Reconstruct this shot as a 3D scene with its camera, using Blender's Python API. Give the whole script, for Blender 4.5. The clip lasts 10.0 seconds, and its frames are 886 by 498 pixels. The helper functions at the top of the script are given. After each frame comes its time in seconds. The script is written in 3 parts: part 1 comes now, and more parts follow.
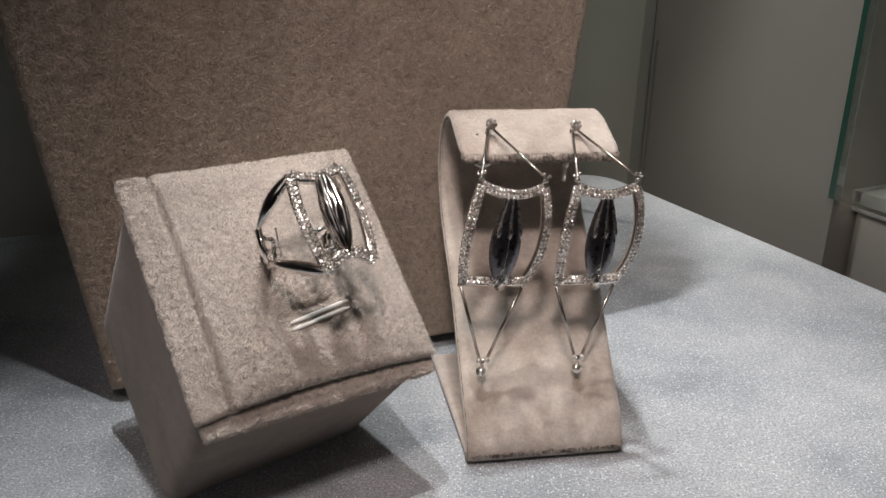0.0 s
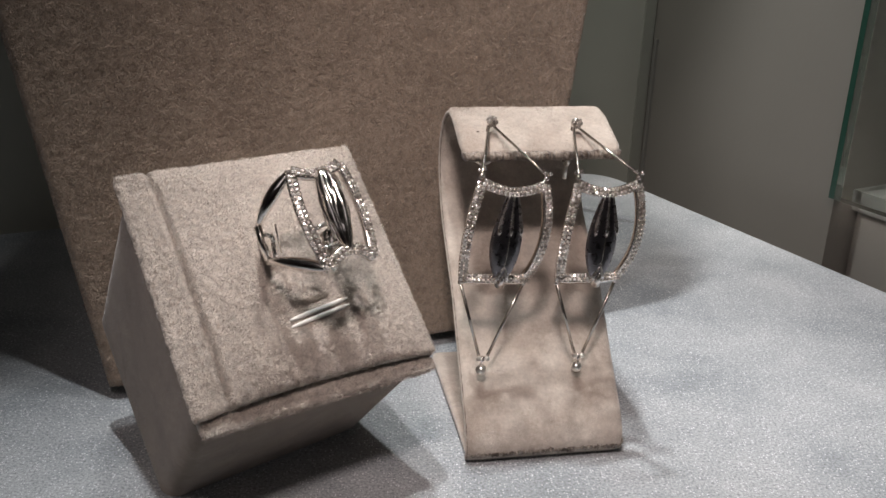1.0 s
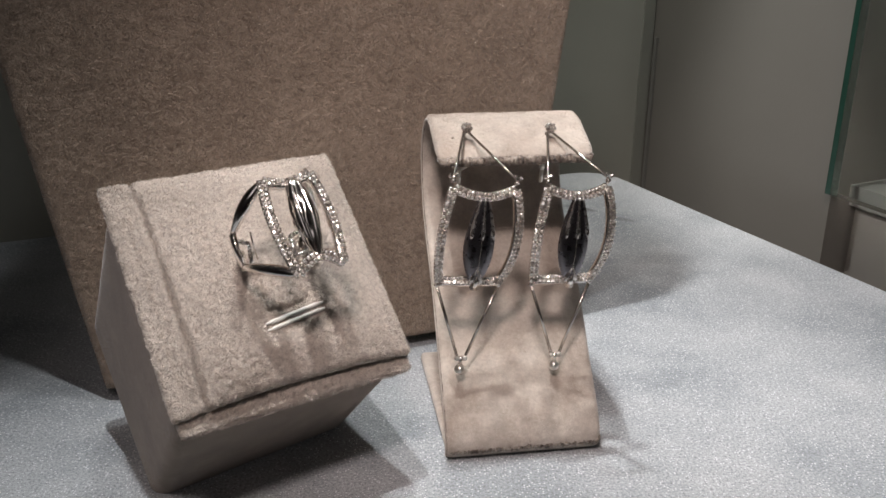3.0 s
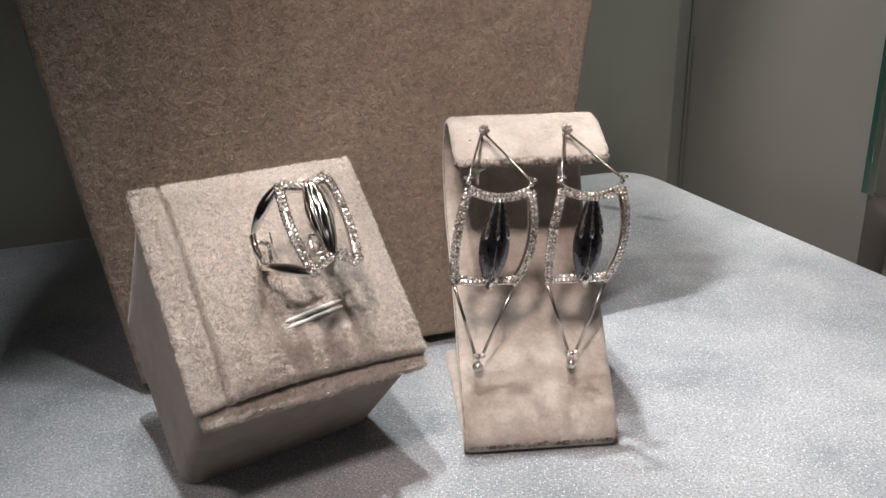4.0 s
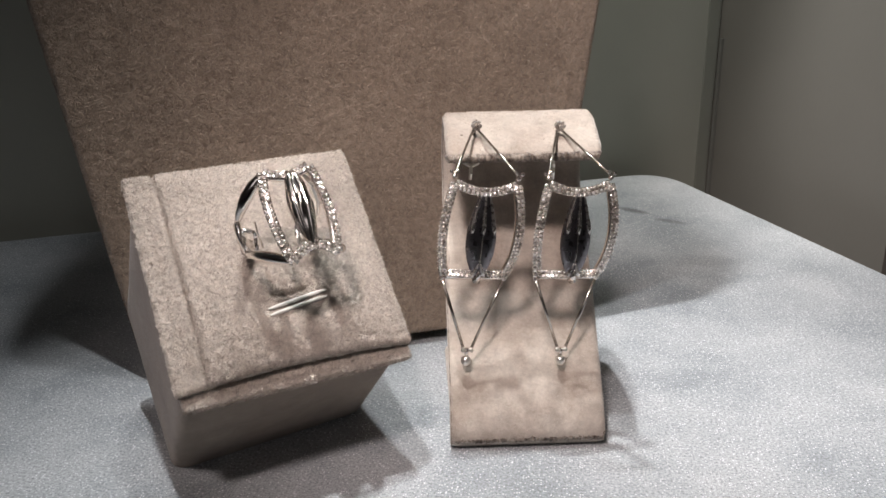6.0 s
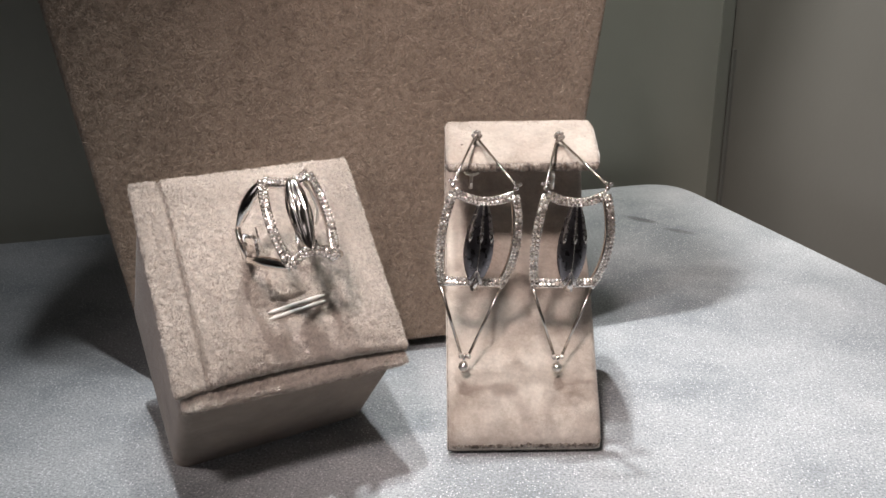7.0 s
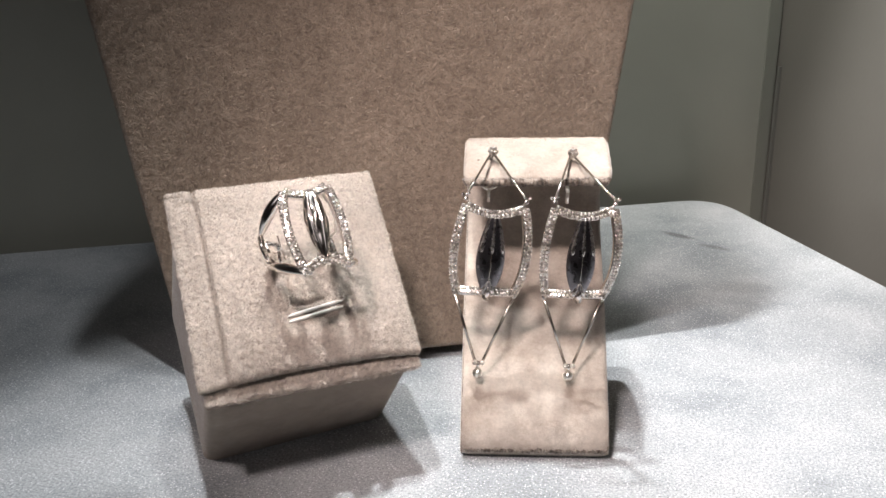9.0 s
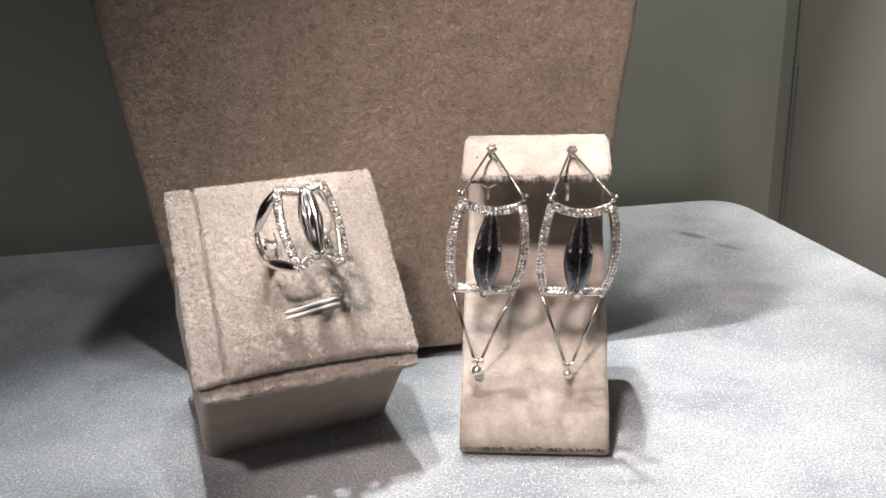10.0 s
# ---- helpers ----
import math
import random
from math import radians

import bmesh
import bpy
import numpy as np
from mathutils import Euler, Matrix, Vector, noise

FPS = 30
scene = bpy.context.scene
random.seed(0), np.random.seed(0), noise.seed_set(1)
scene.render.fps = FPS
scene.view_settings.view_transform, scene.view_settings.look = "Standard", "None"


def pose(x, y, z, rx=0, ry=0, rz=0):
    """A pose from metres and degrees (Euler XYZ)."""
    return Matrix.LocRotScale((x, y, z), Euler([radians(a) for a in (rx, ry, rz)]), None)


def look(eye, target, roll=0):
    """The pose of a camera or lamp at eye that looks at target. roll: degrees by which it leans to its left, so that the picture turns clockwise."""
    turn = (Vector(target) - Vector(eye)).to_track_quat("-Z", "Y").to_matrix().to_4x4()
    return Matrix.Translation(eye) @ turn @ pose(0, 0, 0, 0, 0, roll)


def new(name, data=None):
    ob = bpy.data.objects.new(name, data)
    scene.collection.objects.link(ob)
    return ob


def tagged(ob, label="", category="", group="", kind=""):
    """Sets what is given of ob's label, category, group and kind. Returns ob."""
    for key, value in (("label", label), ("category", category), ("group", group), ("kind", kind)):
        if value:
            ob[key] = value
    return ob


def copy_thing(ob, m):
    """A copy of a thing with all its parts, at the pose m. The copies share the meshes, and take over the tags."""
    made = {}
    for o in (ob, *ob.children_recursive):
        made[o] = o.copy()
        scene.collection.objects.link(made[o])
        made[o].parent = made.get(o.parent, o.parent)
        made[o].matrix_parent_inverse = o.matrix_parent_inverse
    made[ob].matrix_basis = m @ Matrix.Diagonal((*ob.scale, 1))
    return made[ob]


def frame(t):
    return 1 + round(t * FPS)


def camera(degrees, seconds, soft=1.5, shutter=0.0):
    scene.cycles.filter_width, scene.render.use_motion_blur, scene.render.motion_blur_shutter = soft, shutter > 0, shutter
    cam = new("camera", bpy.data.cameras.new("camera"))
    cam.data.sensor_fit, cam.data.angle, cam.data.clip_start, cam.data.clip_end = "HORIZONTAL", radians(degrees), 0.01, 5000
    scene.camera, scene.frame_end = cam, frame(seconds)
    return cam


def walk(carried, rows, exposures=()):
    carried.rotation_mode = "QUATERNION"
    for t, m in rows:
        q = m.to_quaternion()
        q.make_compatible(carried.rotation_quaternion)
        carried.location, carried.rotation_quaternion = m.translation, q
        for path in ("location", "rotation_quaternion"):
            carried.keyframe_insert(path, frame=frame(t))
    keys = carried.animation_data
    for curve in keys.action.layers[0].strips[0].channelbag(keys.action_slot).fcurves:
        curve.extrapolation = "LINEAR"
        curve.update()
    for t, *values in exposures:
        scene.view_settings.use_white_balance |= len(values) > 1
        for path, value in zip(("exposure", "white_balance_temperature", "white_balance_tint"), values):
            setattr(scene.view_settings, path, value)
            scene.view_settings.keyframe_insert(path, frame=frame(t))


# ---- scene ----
cam = camera(52.33, 10.0)
PATH = [
    (0, (0.00939, 0.02709, 0.10745), (0.0285, 1.8983, -0.5984), 1.57),
    (0.5, (0.00928, 0.02708, 0.10729), (0.0302, 1.8983, -0.5986), 1.68),
    (1, (0.00910, 0.02764, 0.10685), (0.0311, 1.8983, -0.6003), 1.80),
    (1.5, (0.01087, 0.02851, 0.10719), (0.0307, 1.8978, -0.6036), 1.77),
    (2, (0.01275, 0.02692, 0.10809), (0.0276, 1.8960, -0.6034), 1.44),
    (2.5, (0.01506, 0.02592, 0.10879), (0.0153, 1.8940, -0.6055), 1.10),
    (3.8, (0.02548, 0.01936, 0.11189), (-0.1007, 1.8836, -0.6013), -0.72),
    (4, (0.02632, 0.01948, 0.11181), (-0.1229, 1.8813, -0.6033), -0.89),
    (4.5, (0.03030, 0.02021, 0.11239), (-0.1533, 1.8804, -0.5990), -1.31),
    (5, (0.03409, 0.02228, 0.10956), (-0.1717, 1.8792, -0.6041), -1.29),
    (5.5, (0.03661, 0.02033, 0.10958), (-0.1986, 1.8756, -0.5994), -1.10),
    (7, (0.04450, 0.01667, 0.11134), (-0.2640, 1.8677, -0.5803), -0.63),
    (7.5, (0.04624, 0.01477, 0.11219), (-0.2912, 1.8634, -0.5723), -0.58),
    (8, (0.04995, 0.01286, 0.11296), (-0.3259, 1.8571, -0.5633), -0.81),
    (8.5, (0.05273, 0.01184, 0.11313), (-0.3634, 1.8501, -0.5560), -0.94),
    (9, (0.05733, 0.01032, 0.11352), (-0.3990, 1.8422, -0.5468), -1.20),
    (9.5, (0.06099, 0.01019, 0.11302), (-0.4312, 1.8347, -0.5420), -1.69),
    (10, (0.06410, 0.01168, 0.11189), (-0.4557, 1.8303, -0.5381), -1.95),
]
EXPOSURES = [(0.0, -0.70), (1.5, -0.68), (2.5, -0.66), (4.0, -0.35), (4.5, -0.29), (5.0, -0.44), (5.5, -0.42), (7.0, -0.29), (7.5, -0.21), (8.0, -0.06), (8.5, -0.02), (9.0, 0.06), (9.5, 0.09), (10.0, 0.05)]
walk(cam, [(t, look(eye, target, roll)) for t, eye, target, roll in PATH], EXPOSURES)

# ---- light: small spots in the ceiling of the showcase, one an added fill; an added dim fill outside it ----
world = bpy.data.worlds.new("shop")
world.use_nodes = True
world.node_tree.nodes["Background"].inputs[0].default_value = (0.9, 0.95, 1.0, 1)
world.node_tree.nodes["Background"].inputs[1].default_value = 0.03
scene.world = world


def lamp(name, kind, place, target, watts, colour, size, spread=150, blend=0.6):
    data = bpy.data.lights.new(name, kind)
    data.energy, data.color = watts, colour
    if kind == "AREA":
        data.size = size
    else:
        data.shadow_soft_size = size
    if kind == "SPOT":
        data.spot_size, data.spot_blend = radians(spread), blend
    ob = new(name, data)
    ob.matrix_world = look(place, target)
    return ob


lamp("spot_lamp", "SPOT", (-0.029, 0.157, 0.35), (-0.026, 0.150, 0.0), 3.95, (0.98, 0.98, 0.98), 0.004, 37, 0.8)
lamp("spot_lamp", "SPOT", (-0.007, 0.2155, 0.35), (0.055, 0.178, 0), 3.7, (0.98, 0.985, 0.97), 0.006, 44, 0.9)
lamp("spot_lamp", "SPOT", (-0.0028, 0.2604, 0.35), (0.180, 0.275, 0), 6.1, (0.99, 0.985, 0.99), 0.003, 54, 0.6)
lamp("spot_lamp", "SPOT", (-0.0466, 0.203, 0.35), (-0.155, 0.192, 0.01), 0.92, (0.96, 0.98, 1.0), 0.006, 54, 0.8)
# unseen fill spot, added to brighten the back panel and far deck
lamp("spot_lamp", "SPOT", (0.050, 0.352, 0.38), (0.072, 0.415, 0.06), 5.0, (1.0, 0.99, 0.93), 0.02, 50, 0.9)
lamp("spot_lamp", "SPOT", (-0.008, -0.040, 0.355), (0.054, 0.222, 0.035), 6.1, (1.0, 0.85, 0.81), 0.024, 39, 0.9)
# unseen area fill, added to lift walls, board and the cube's left side
lamp("shop_lamp", "AREA", (-0.2, -1.3, 0.75), (0.05, 0.3, 0.08), 1.35, (1.0, 0.92, 0.93), 0.7)


# ---- materials ----
def material(name):
    mat = bpy.data.materials.new(name)
    mat.use_nodes = True
    return mat, mat.node_tree.nodes, mat.node_tree.links, mat.node_tree.nodes["Principled BSDF"]


def noise_node(nodes, links, scale, detail=3.0, rough=0.6, space="Object"):
    at = nodes.new("ShaderNodeTexCoord")
    tex = nodes.new("ShaderNodeTexNoise")
    tex.inputs["Scale"].default_value = scale
    tex.inputs["Detail"].default_value = detail
    tex.inputs["Roughness"].default_value = rough
    links.new(at.outputs[space], tex.inputs["Vector"])
    return tex.outputs["Fac"]


def ramp_node(nodes, links, fac, *stops):
    ramp = nodes.new("ShaderNodeValToRGB")
    while len(ramp.color_ramp.elements) < len(stops):
        ramp.color_ramp.elements.new(0.5)
    for el, (at, col) in zip(ramp.color_ramp.elements, stops):
        el.position, el.color = at, (*col, 1)
    links.new(fac, ramp.inputs[0])
    return ramp.outputs[0]


def multiply(nodes, links, a, b, amount=1.0):
    mix = nodes.new("ShaderNodeMix")
    mix.data_type, mix.blend_type = "RGBA", "MULTIPLY"
    mix.inputs[0].default_value = amount
    links.new(a, mix.inputs[6])
    links.new(b, mix.inputs[7])
    return mix.outputs[2]


def bump_node(nodes, links, fac, strength, distance, before=None):
    bump = nodes.new("ShaderNodeBump")
    bump.inputs["Strength"].default_value = strength
    bump.inputs["Distance"].default_value = distance
    links.new(fac, bump.inputs["Height"])
    if before is not None:
        links.new(before, bump.inputs["Normal"])
    return bump.outputs[0]


def grey(v):
    return (v, v, v)


def suede(name, base, dark, grain, blotch=60, relief=0.0004, contrast=0.55, patch=0.6):
    mat, nodes, links, bsdf = material(name)
    broad = noise_node(nodes, links, blotch, 4, 0.6)
    tone = ramp_node(nodes, links, broad, (0.36, dark), (0.62, base))
    fine = noise_node(nodes, links, grain, 5, 0.72)
    pile = ramp_node(nodes, links, fine, (0.36, grey(contrast)), (0.52, grey(0.95)), (0.7, grey(1.08)))
    brushed = ramp_node(nodes, links, noise_node(nodes, links, 260, 4, 0.7), (0.34, grey(0.74)), (0.6, grey(1.04)))
    links.new(multiply(nodes, links, multiply(nodes, links, tone, pile), brushed, patch), bsdf.inputs["Base Color"])
    bsdf.inputs["Roughness"].default_value = 0.95
    bsdf.inputs["Specular IOR Level"].default_value = 0.1
    bsdf.inputs["Sheen Weight"].default_value = 0.4
    bsdf.inputs["Sheen Roughness"].default_value = 0.5
    hair = noise_node(nodes, links, grain * 3.2, 2, 0.6)
    first = bump_node(nodes, links, fine, 0.8, relief)
    links.new(bump_node(nodes, links, hair, 0.5, relief * 0.4, first), bsdf.inputs["Normal"])
    return mat


def polished(name, colour, rough):
    mat, nodes, links, bsdf = material(name)
    bsdf.inputs["Base Color"].default_value = (*colour, 1)
    bsdf.inputs["Metallic"].default_value = 1
    scratch = noise_node(nodes, links, 900, 2, 0.5)
    spread = nodes.new("ShaderNodeMapRange")
    spread.inputs["To Min"].default_value, spread.inputs["To Max"].default_value = rough * 0.6, rough * 1.6
    links.new(scratch, spread.inputs["Value"])
    links.new(spread.outputs[0], bsdf.inputs["Roughness"])
    return mat


SUEDE = suede("beige_suede", (0.66, 0.585, 0.52), (0.55, 0.48, 0.42), 900, 50, 0.0006, 0.72, 0.45)
# cube sides: suede colour darkened to carry the shade on the front face
SUEDE_SHADED = suede("shaded_smooth_suede", (0.295, 0.228, 0.180), (0.225, 0.173, 0.136), 1700, 90, 0.0002, 0.78, 0.7)
SUEDE_DARK = suede("taupe_suede", (0.415, 0.326, 0.256), (0.318, 0.247, 0.192), 720, 30, 0.0012, 0.66, 0.8)
SUEDE_STAND = suede("cream_suede", (0.585, 0.518, 0.455), (0.45, 0.378, 0.322), 1300, 110, 0.0002, 0.87, 0.6)
SUEDE_WORN = suede("worn_brown_suede", (0.46, 0.39, 0.33), (0.07, 0.045, 0.032), 1500, 620, 0.0005, 0.6, 1.0)


def nap_cloth(name, base, dark, low=0.5, high=1.3, clump=0.85):
    mat, nodes, links, bsdf = material(name)
    tone = ramp_node(nodes, links, noise_node(nodes, links, 55, 4, 0.6), (0.36, dark), (0.62, base))
    each = nodes.new("ShaderNodeNewGeometry")
    shade = ramp_node(nodes, links, each.outputs["Random Per Island"], (0.0, grey(low)), (1.0, grey(high)))
    tuft = ramp_node(nodes, links, noise_node(nodes, links, 1000, 3, 0.6), (0.36, grey(clump)), (0.56, grey(1.05)))
    links.new(multiply(nodes, links, multiply(nodes, links, tone, shade), tuft), bsdf.inputs["Base Color"])
    bsdf.inputs["Roughness"].default_value = 0.9
    bsdf.inputs["Specular IOR Level"].default_value = 0.15
    return mat


NAP = nap_cloth("beige_nap", (0.68, 0.605, 0.543), (0.565, 0.498, 0.442), 0.7, 1.1, 0.74)
NAP_STAND = nap_cloth("cream_nap", (0.60, 0.532, 0.468), (0.47, 0.398, 0.342), 0.84, 1.1, 0.9)
NAP_DARK = nap_cloth("taupe_nap", (0.400, 0.312, 0.244), (0.306, 0.234, 0.181), 0.7, 1.18)
SILVER = polished("polished_white_gold", (0.88, 0.83, 0.79), 0.15)
PETAL = polished("satin_white_gold", (0.62, 0.59, 0.57), 0.25)
# pod metal coloured dark to stand in for what it would mirror
DARK_REFLECT = polished("dark_reflection_metal", (0.20, 0.19, 0.205), 0.27)
WIRE = polished("white_gold_wire", (0.56, 0.52, 0.475), 0.2)
BEAD = polished("milled_white_gold_beads", (0.80, 0.74, 0.68), 0.25)
CLASP = polished("brushed_clasp_metal", (0.88, 0.85, 0.80), 0.3)

CLIP, nodes, links, bsdf = material("white_plastic")
links.new(ramp_node(nodes, links, noise_node(nodes, links, 600), (0.3, (0.72, 0.70, 0.66)), (0.7, (0.82, 0.80, 0.76))), bsdf.inputs["Base Color"])
bsdf.inputs["Roughness"].default_value = 0.4

STONE, nodes, links, bsdf = material("clear_stone")
pick = nodes.new("ShaderNodeObjectInfo")
# sparkle put into the colour: stones range at random from dark to pale
links.new(ramp_node(nodes, links, pick.outputs["Random"], (0.0, (0.34, 0.30, 0.27)), (0.4, (0.66, 0.60, 0.55)), (0.75, (0.95, 0.89, 0.83))), bsdf.inputs["Base Color"])
bsdf.inputs["Roughness"].default_value = 0.2
bsdf.inputs["IOR"].default_value = 2.2
bsdf.inputs["Metallic"].default_value = 0.7

# grey glitter cloth
CLOTH, nodes, links, bsdf = material("grey_glitter_cloth")
broad = noise_node(nodes, links, 22, 5, 0.62)
tone = ramp_node(nodes, links, broad, (0.34, (0.258, 0.280, 0.298)), (0.5, (0.370, 0.388, 0.405)), (0.64, (0.445, 0.460, 0.475)))
fine = noise_node(nodes, links, 1700, 3, 0.85)
ground = (multiply(nodes, links, tone, ramp_node(nodes, links, fine, (0.34, grey(0.46)), (0.5, grey(0.96)), (0.66, grey(1.34)))))
speck = nodes.new("ShaderNodeTexVoronoi")
speck.inputs["Scale"].default_value = 1900
at = nodes.new("ShaderNodeTexCoord")
links.new(at.outputs["Object"], speck.inputs["Vector"])
glit = nodes.new("ShaderNodeMath")
glit.operation, glit.inputs[1].default_value = "LESS_THAN", 0.31
links.new(speck.outputs["Distance"], glit.inputs[0])
pick = nodes.new("ShaderNodeSeparateColor")
links.new(speck.outputs["Color"], pick.inputs[0])
rare = nodes.new("ShaderNodeMath")
rare.operation, rare.inputs[1].default_value = "GREATER_THAN", 0.74
links.new(pick.outputs[0], rare.inputs[0])
both = nodes.new("ShaderNodeMath")
both.operation = "MULTIPLY"
links.new(glit.outputs[0], both.inputs[0])
links.new(rare.outputs[0], both.inputs[1])
fleck = nodes.new("ShaderNodeMix")
fleck.data_type = "RGBA"
links.new(both.outputs[0], fleck.inputs[0])
links.new(ground, fleck.inputs[6])
fleck.inputs[7].default_value = (0.76, 0.77, 0.79, 1)
cloth = fleck.outputs[2]
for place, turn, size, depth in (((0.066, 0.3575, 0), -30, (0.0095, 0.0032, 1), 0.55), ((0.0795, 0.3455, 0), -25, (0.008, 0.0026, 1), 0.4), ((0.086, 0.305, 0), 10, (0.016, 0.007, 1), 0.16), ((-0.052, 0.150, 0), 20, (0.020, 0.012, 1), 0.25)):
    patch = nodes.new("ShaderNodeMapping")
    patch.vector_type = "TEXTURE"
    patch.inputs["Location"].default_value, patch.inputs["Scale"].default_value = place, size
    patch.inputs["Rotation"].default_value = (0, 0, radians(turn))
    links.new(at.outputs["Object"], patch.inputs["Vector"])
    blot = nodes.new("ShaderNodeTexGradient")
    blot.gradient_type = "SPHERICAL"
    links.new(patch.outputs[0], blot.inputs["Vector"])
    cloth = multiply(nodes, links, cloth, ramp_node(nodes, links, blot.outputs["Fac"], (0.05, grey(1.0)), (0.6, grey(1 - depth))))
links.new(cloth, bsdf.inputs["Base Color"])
bsdf.inputs["Roughness"].default_value = 0.55
bsdf.inputs["Specular IOR Level"].default_value = 0.3
links.new(bump_node(nodes, links, fine, 0.6, 0.00025), bsdf.inputs["Normal"])


def wall_paint(name, low, high, rough, scale=9):
    mat, nodes, links, bsdf = material(name)
    tone = ramp_node(nodes, links, noise_node(nodes, links, scale, 4, 0.55), (0.3, low), (0.7, high))
    links.new(tone, bsdf.inputs["Base Color"])
    bsdf.inputs["Roughness"].default_value = rough
    grain = noise_node(nodes, links, 500, 2, 0.5)
    links.new(bump_node(nodes, links, grain, 0.2, 0.0002), bsdf.inputs["Normal"])
    return mat


BACK = wall_paint("olive_grey_panel", (0.285, 0.288, 0.248), (0.345, 0.347, 0.302), 0.5)
ROOM = wall_paint("brown_grey_wall", (0.28, 0.255, 0.23), (0.34, 0.31, 0.28), 0.7, 3)
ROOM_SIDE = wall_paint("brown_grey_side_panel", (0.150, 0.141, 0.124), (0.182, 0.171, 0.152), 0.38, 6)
DARK = wall_paint("dark_ceiling", (0.07, 0.07, 0.07), (0.10, 0.10, 0.10), 0.6, 4)
DARK_STRIP = wall_paint("dark_olive_strip", (0.20, 0.203, 0.175), (0.23, 0.233, 0.203), 0.5)
PALE = wall_paint("pale_shelf", (0.13, 0.128, 0.115), (0.165, 0.162, 0.147), 0.5, 12)

GLASS, nodes, links, bsdf = material("clear_glass")
bsdf.inputs["Base Color"].default_value = (0.86, 0.90, 0.87, 1)
bsdf.inputs["Roughness"].default_value = 0.02
bsdf.inputs["IOR"].default_value = 1.15
bsdf.inputs["Transmission Weight"].default_value = 1.0
EDGE, nodes, links, bsdf = material("green_glass_edge")
bsdf.inputs["Base Color"].default_value = (0.015, 0.045, 0.032, 1)
bsdf.inputs["Roughness"].default_value = 0.2


# ---- mesh helpers ----
def part(name, bm, mat, parent=None, label="", smooth=True):
    mesh = bpy.data.meshes.new(name)
    bmesh.ops.recalc_face_normals(bm, faces=bm.faces)
    bm.to_mesh(mesh)
    bm.free()
    mesh.materials.append(mat)
    for p in mesh.polygons:
        p.use_smooth = smooth
    ob = new(name, mesh)
    ob.parent = parent
    if label:
        tagged(ob, label)
    return ob


def thing(name, m, label, category, group="", kind=""):
    ob = new(name)
    ob.empty_display_size = 0.01
    ob.matrix_basis = m
    return tagged(ob, label, category, group, kind)


def box(lo, hi, bevel=0.0):
    bm = bmesh.new()
    bmesh.ops.create_cube(bm, size=1)
    for v in bm.verts:
        v.co = [lo[i] + (v.co[i] + 0.5) * (hi[i] - lo[i]) for i in range(3)]
    if bevel:
        bmesh.ops.bevel(bm, geom=bm.edges[:], offset=bevel, segments=2, affect="EDGES")
    return bm


def soft_box(lo, hi, r, step, shape=None, fuzz=0.0, grain=900):
    """A closed box with round edges, fine enough to carry a nap; shape may move each point."""
    lo, hi = Vector(lo), Vector(hi)
    mid, half = (lo + hi) / 2, (hi - lo) / 2
    counts = [max(2, math.ceil((hi[i] - lo[i]) / step)) for i in range(3)]
    index, verts, faces = {}, [], []

    def point(q):
        key = tuple(round(c * 1e7) for c in q)
        if key not in index:
            index[key] = len(verts)
            inner = Vector([max(-half[i] + r, min(half[i] - r, q[i])) for i in range(3)])
            out = Vector(q) - inner
            p = inner + (out.normalized() * r if out.length > 1e-9 else Vector())
            verts.append(mid + p)
        return index[key]

    for a in range(3):
        b, c = (a + 1) % 3, (a + 2) % 3
        for side in (-1, 1):
            def at(i, j):
                q = [0, 0, 0]
                q[a] = side * half[a]
                q[b] = half[b] * (2 * i / counts[b] - 1)
                q[c] = half[c] * (2 * j / counts[c] - 1)
                return point(q)
            for i in range(counts[b]):
                for j in range(counts[c]):
                    f = [at(i, j), at(i + 1, j), at(i + 1, j + 1), at(i, j + 1)]
                    faces.append(f if side > 0 else f[::-1])
    bm = bmesh.new()
    made = [bm.verts.new(shape(v) if shape else v) for v in verts]
    for f in faces:
        bm.faces.new([made[k] for k in f])
    bm.normal_update()
    if fuzz:
        moves = [v.normal * fuzz * (noise.noise(v.co * grain) + 0.6 * noise.noise(v.co * grain * 2.3)) for v in bm.verts]
        for v, d in zip(bm.verts, moves):
            v.co += d
    return bm


def tube(points, radius, sides=10, ends=True):
    """A round bar along points; radius is a number or one for each point."""
    bm = bmesh.new()
    pts = [Vector(p) for p in points]
    rad = radius if isinstance(radius, (list, tuple)) else [radius] * len(pts)
    rings, side = [], None
    for i, p in enumerate(pts):
        way = (pts[min(i + 1, len(pts) - 1)] - pts[max(i - 1, 0)]).normalized()
        if side is None:
            side = way.orthogonal().normalized()
        side = (side - way * side.dot(way)).normalized()
        other = way.cross(side)
        rings.append([bm.verts.new(p + (side * math.cos(k * math.tau / sides) + other * math.sin(k * math.tau / sides)) * rad[i]) for k in range(sides)])
    for a, b in zip(rings, rings[1:]):
        for k in range(sides):
            bm.faces.new((a[k], a[(k + 1) % sides], b[(k + 1) % sides], b[k]))
    if ends:
        bm.faces.new(rings[0][::-1])
        bm.faces.new(rings[-1])
    return bm


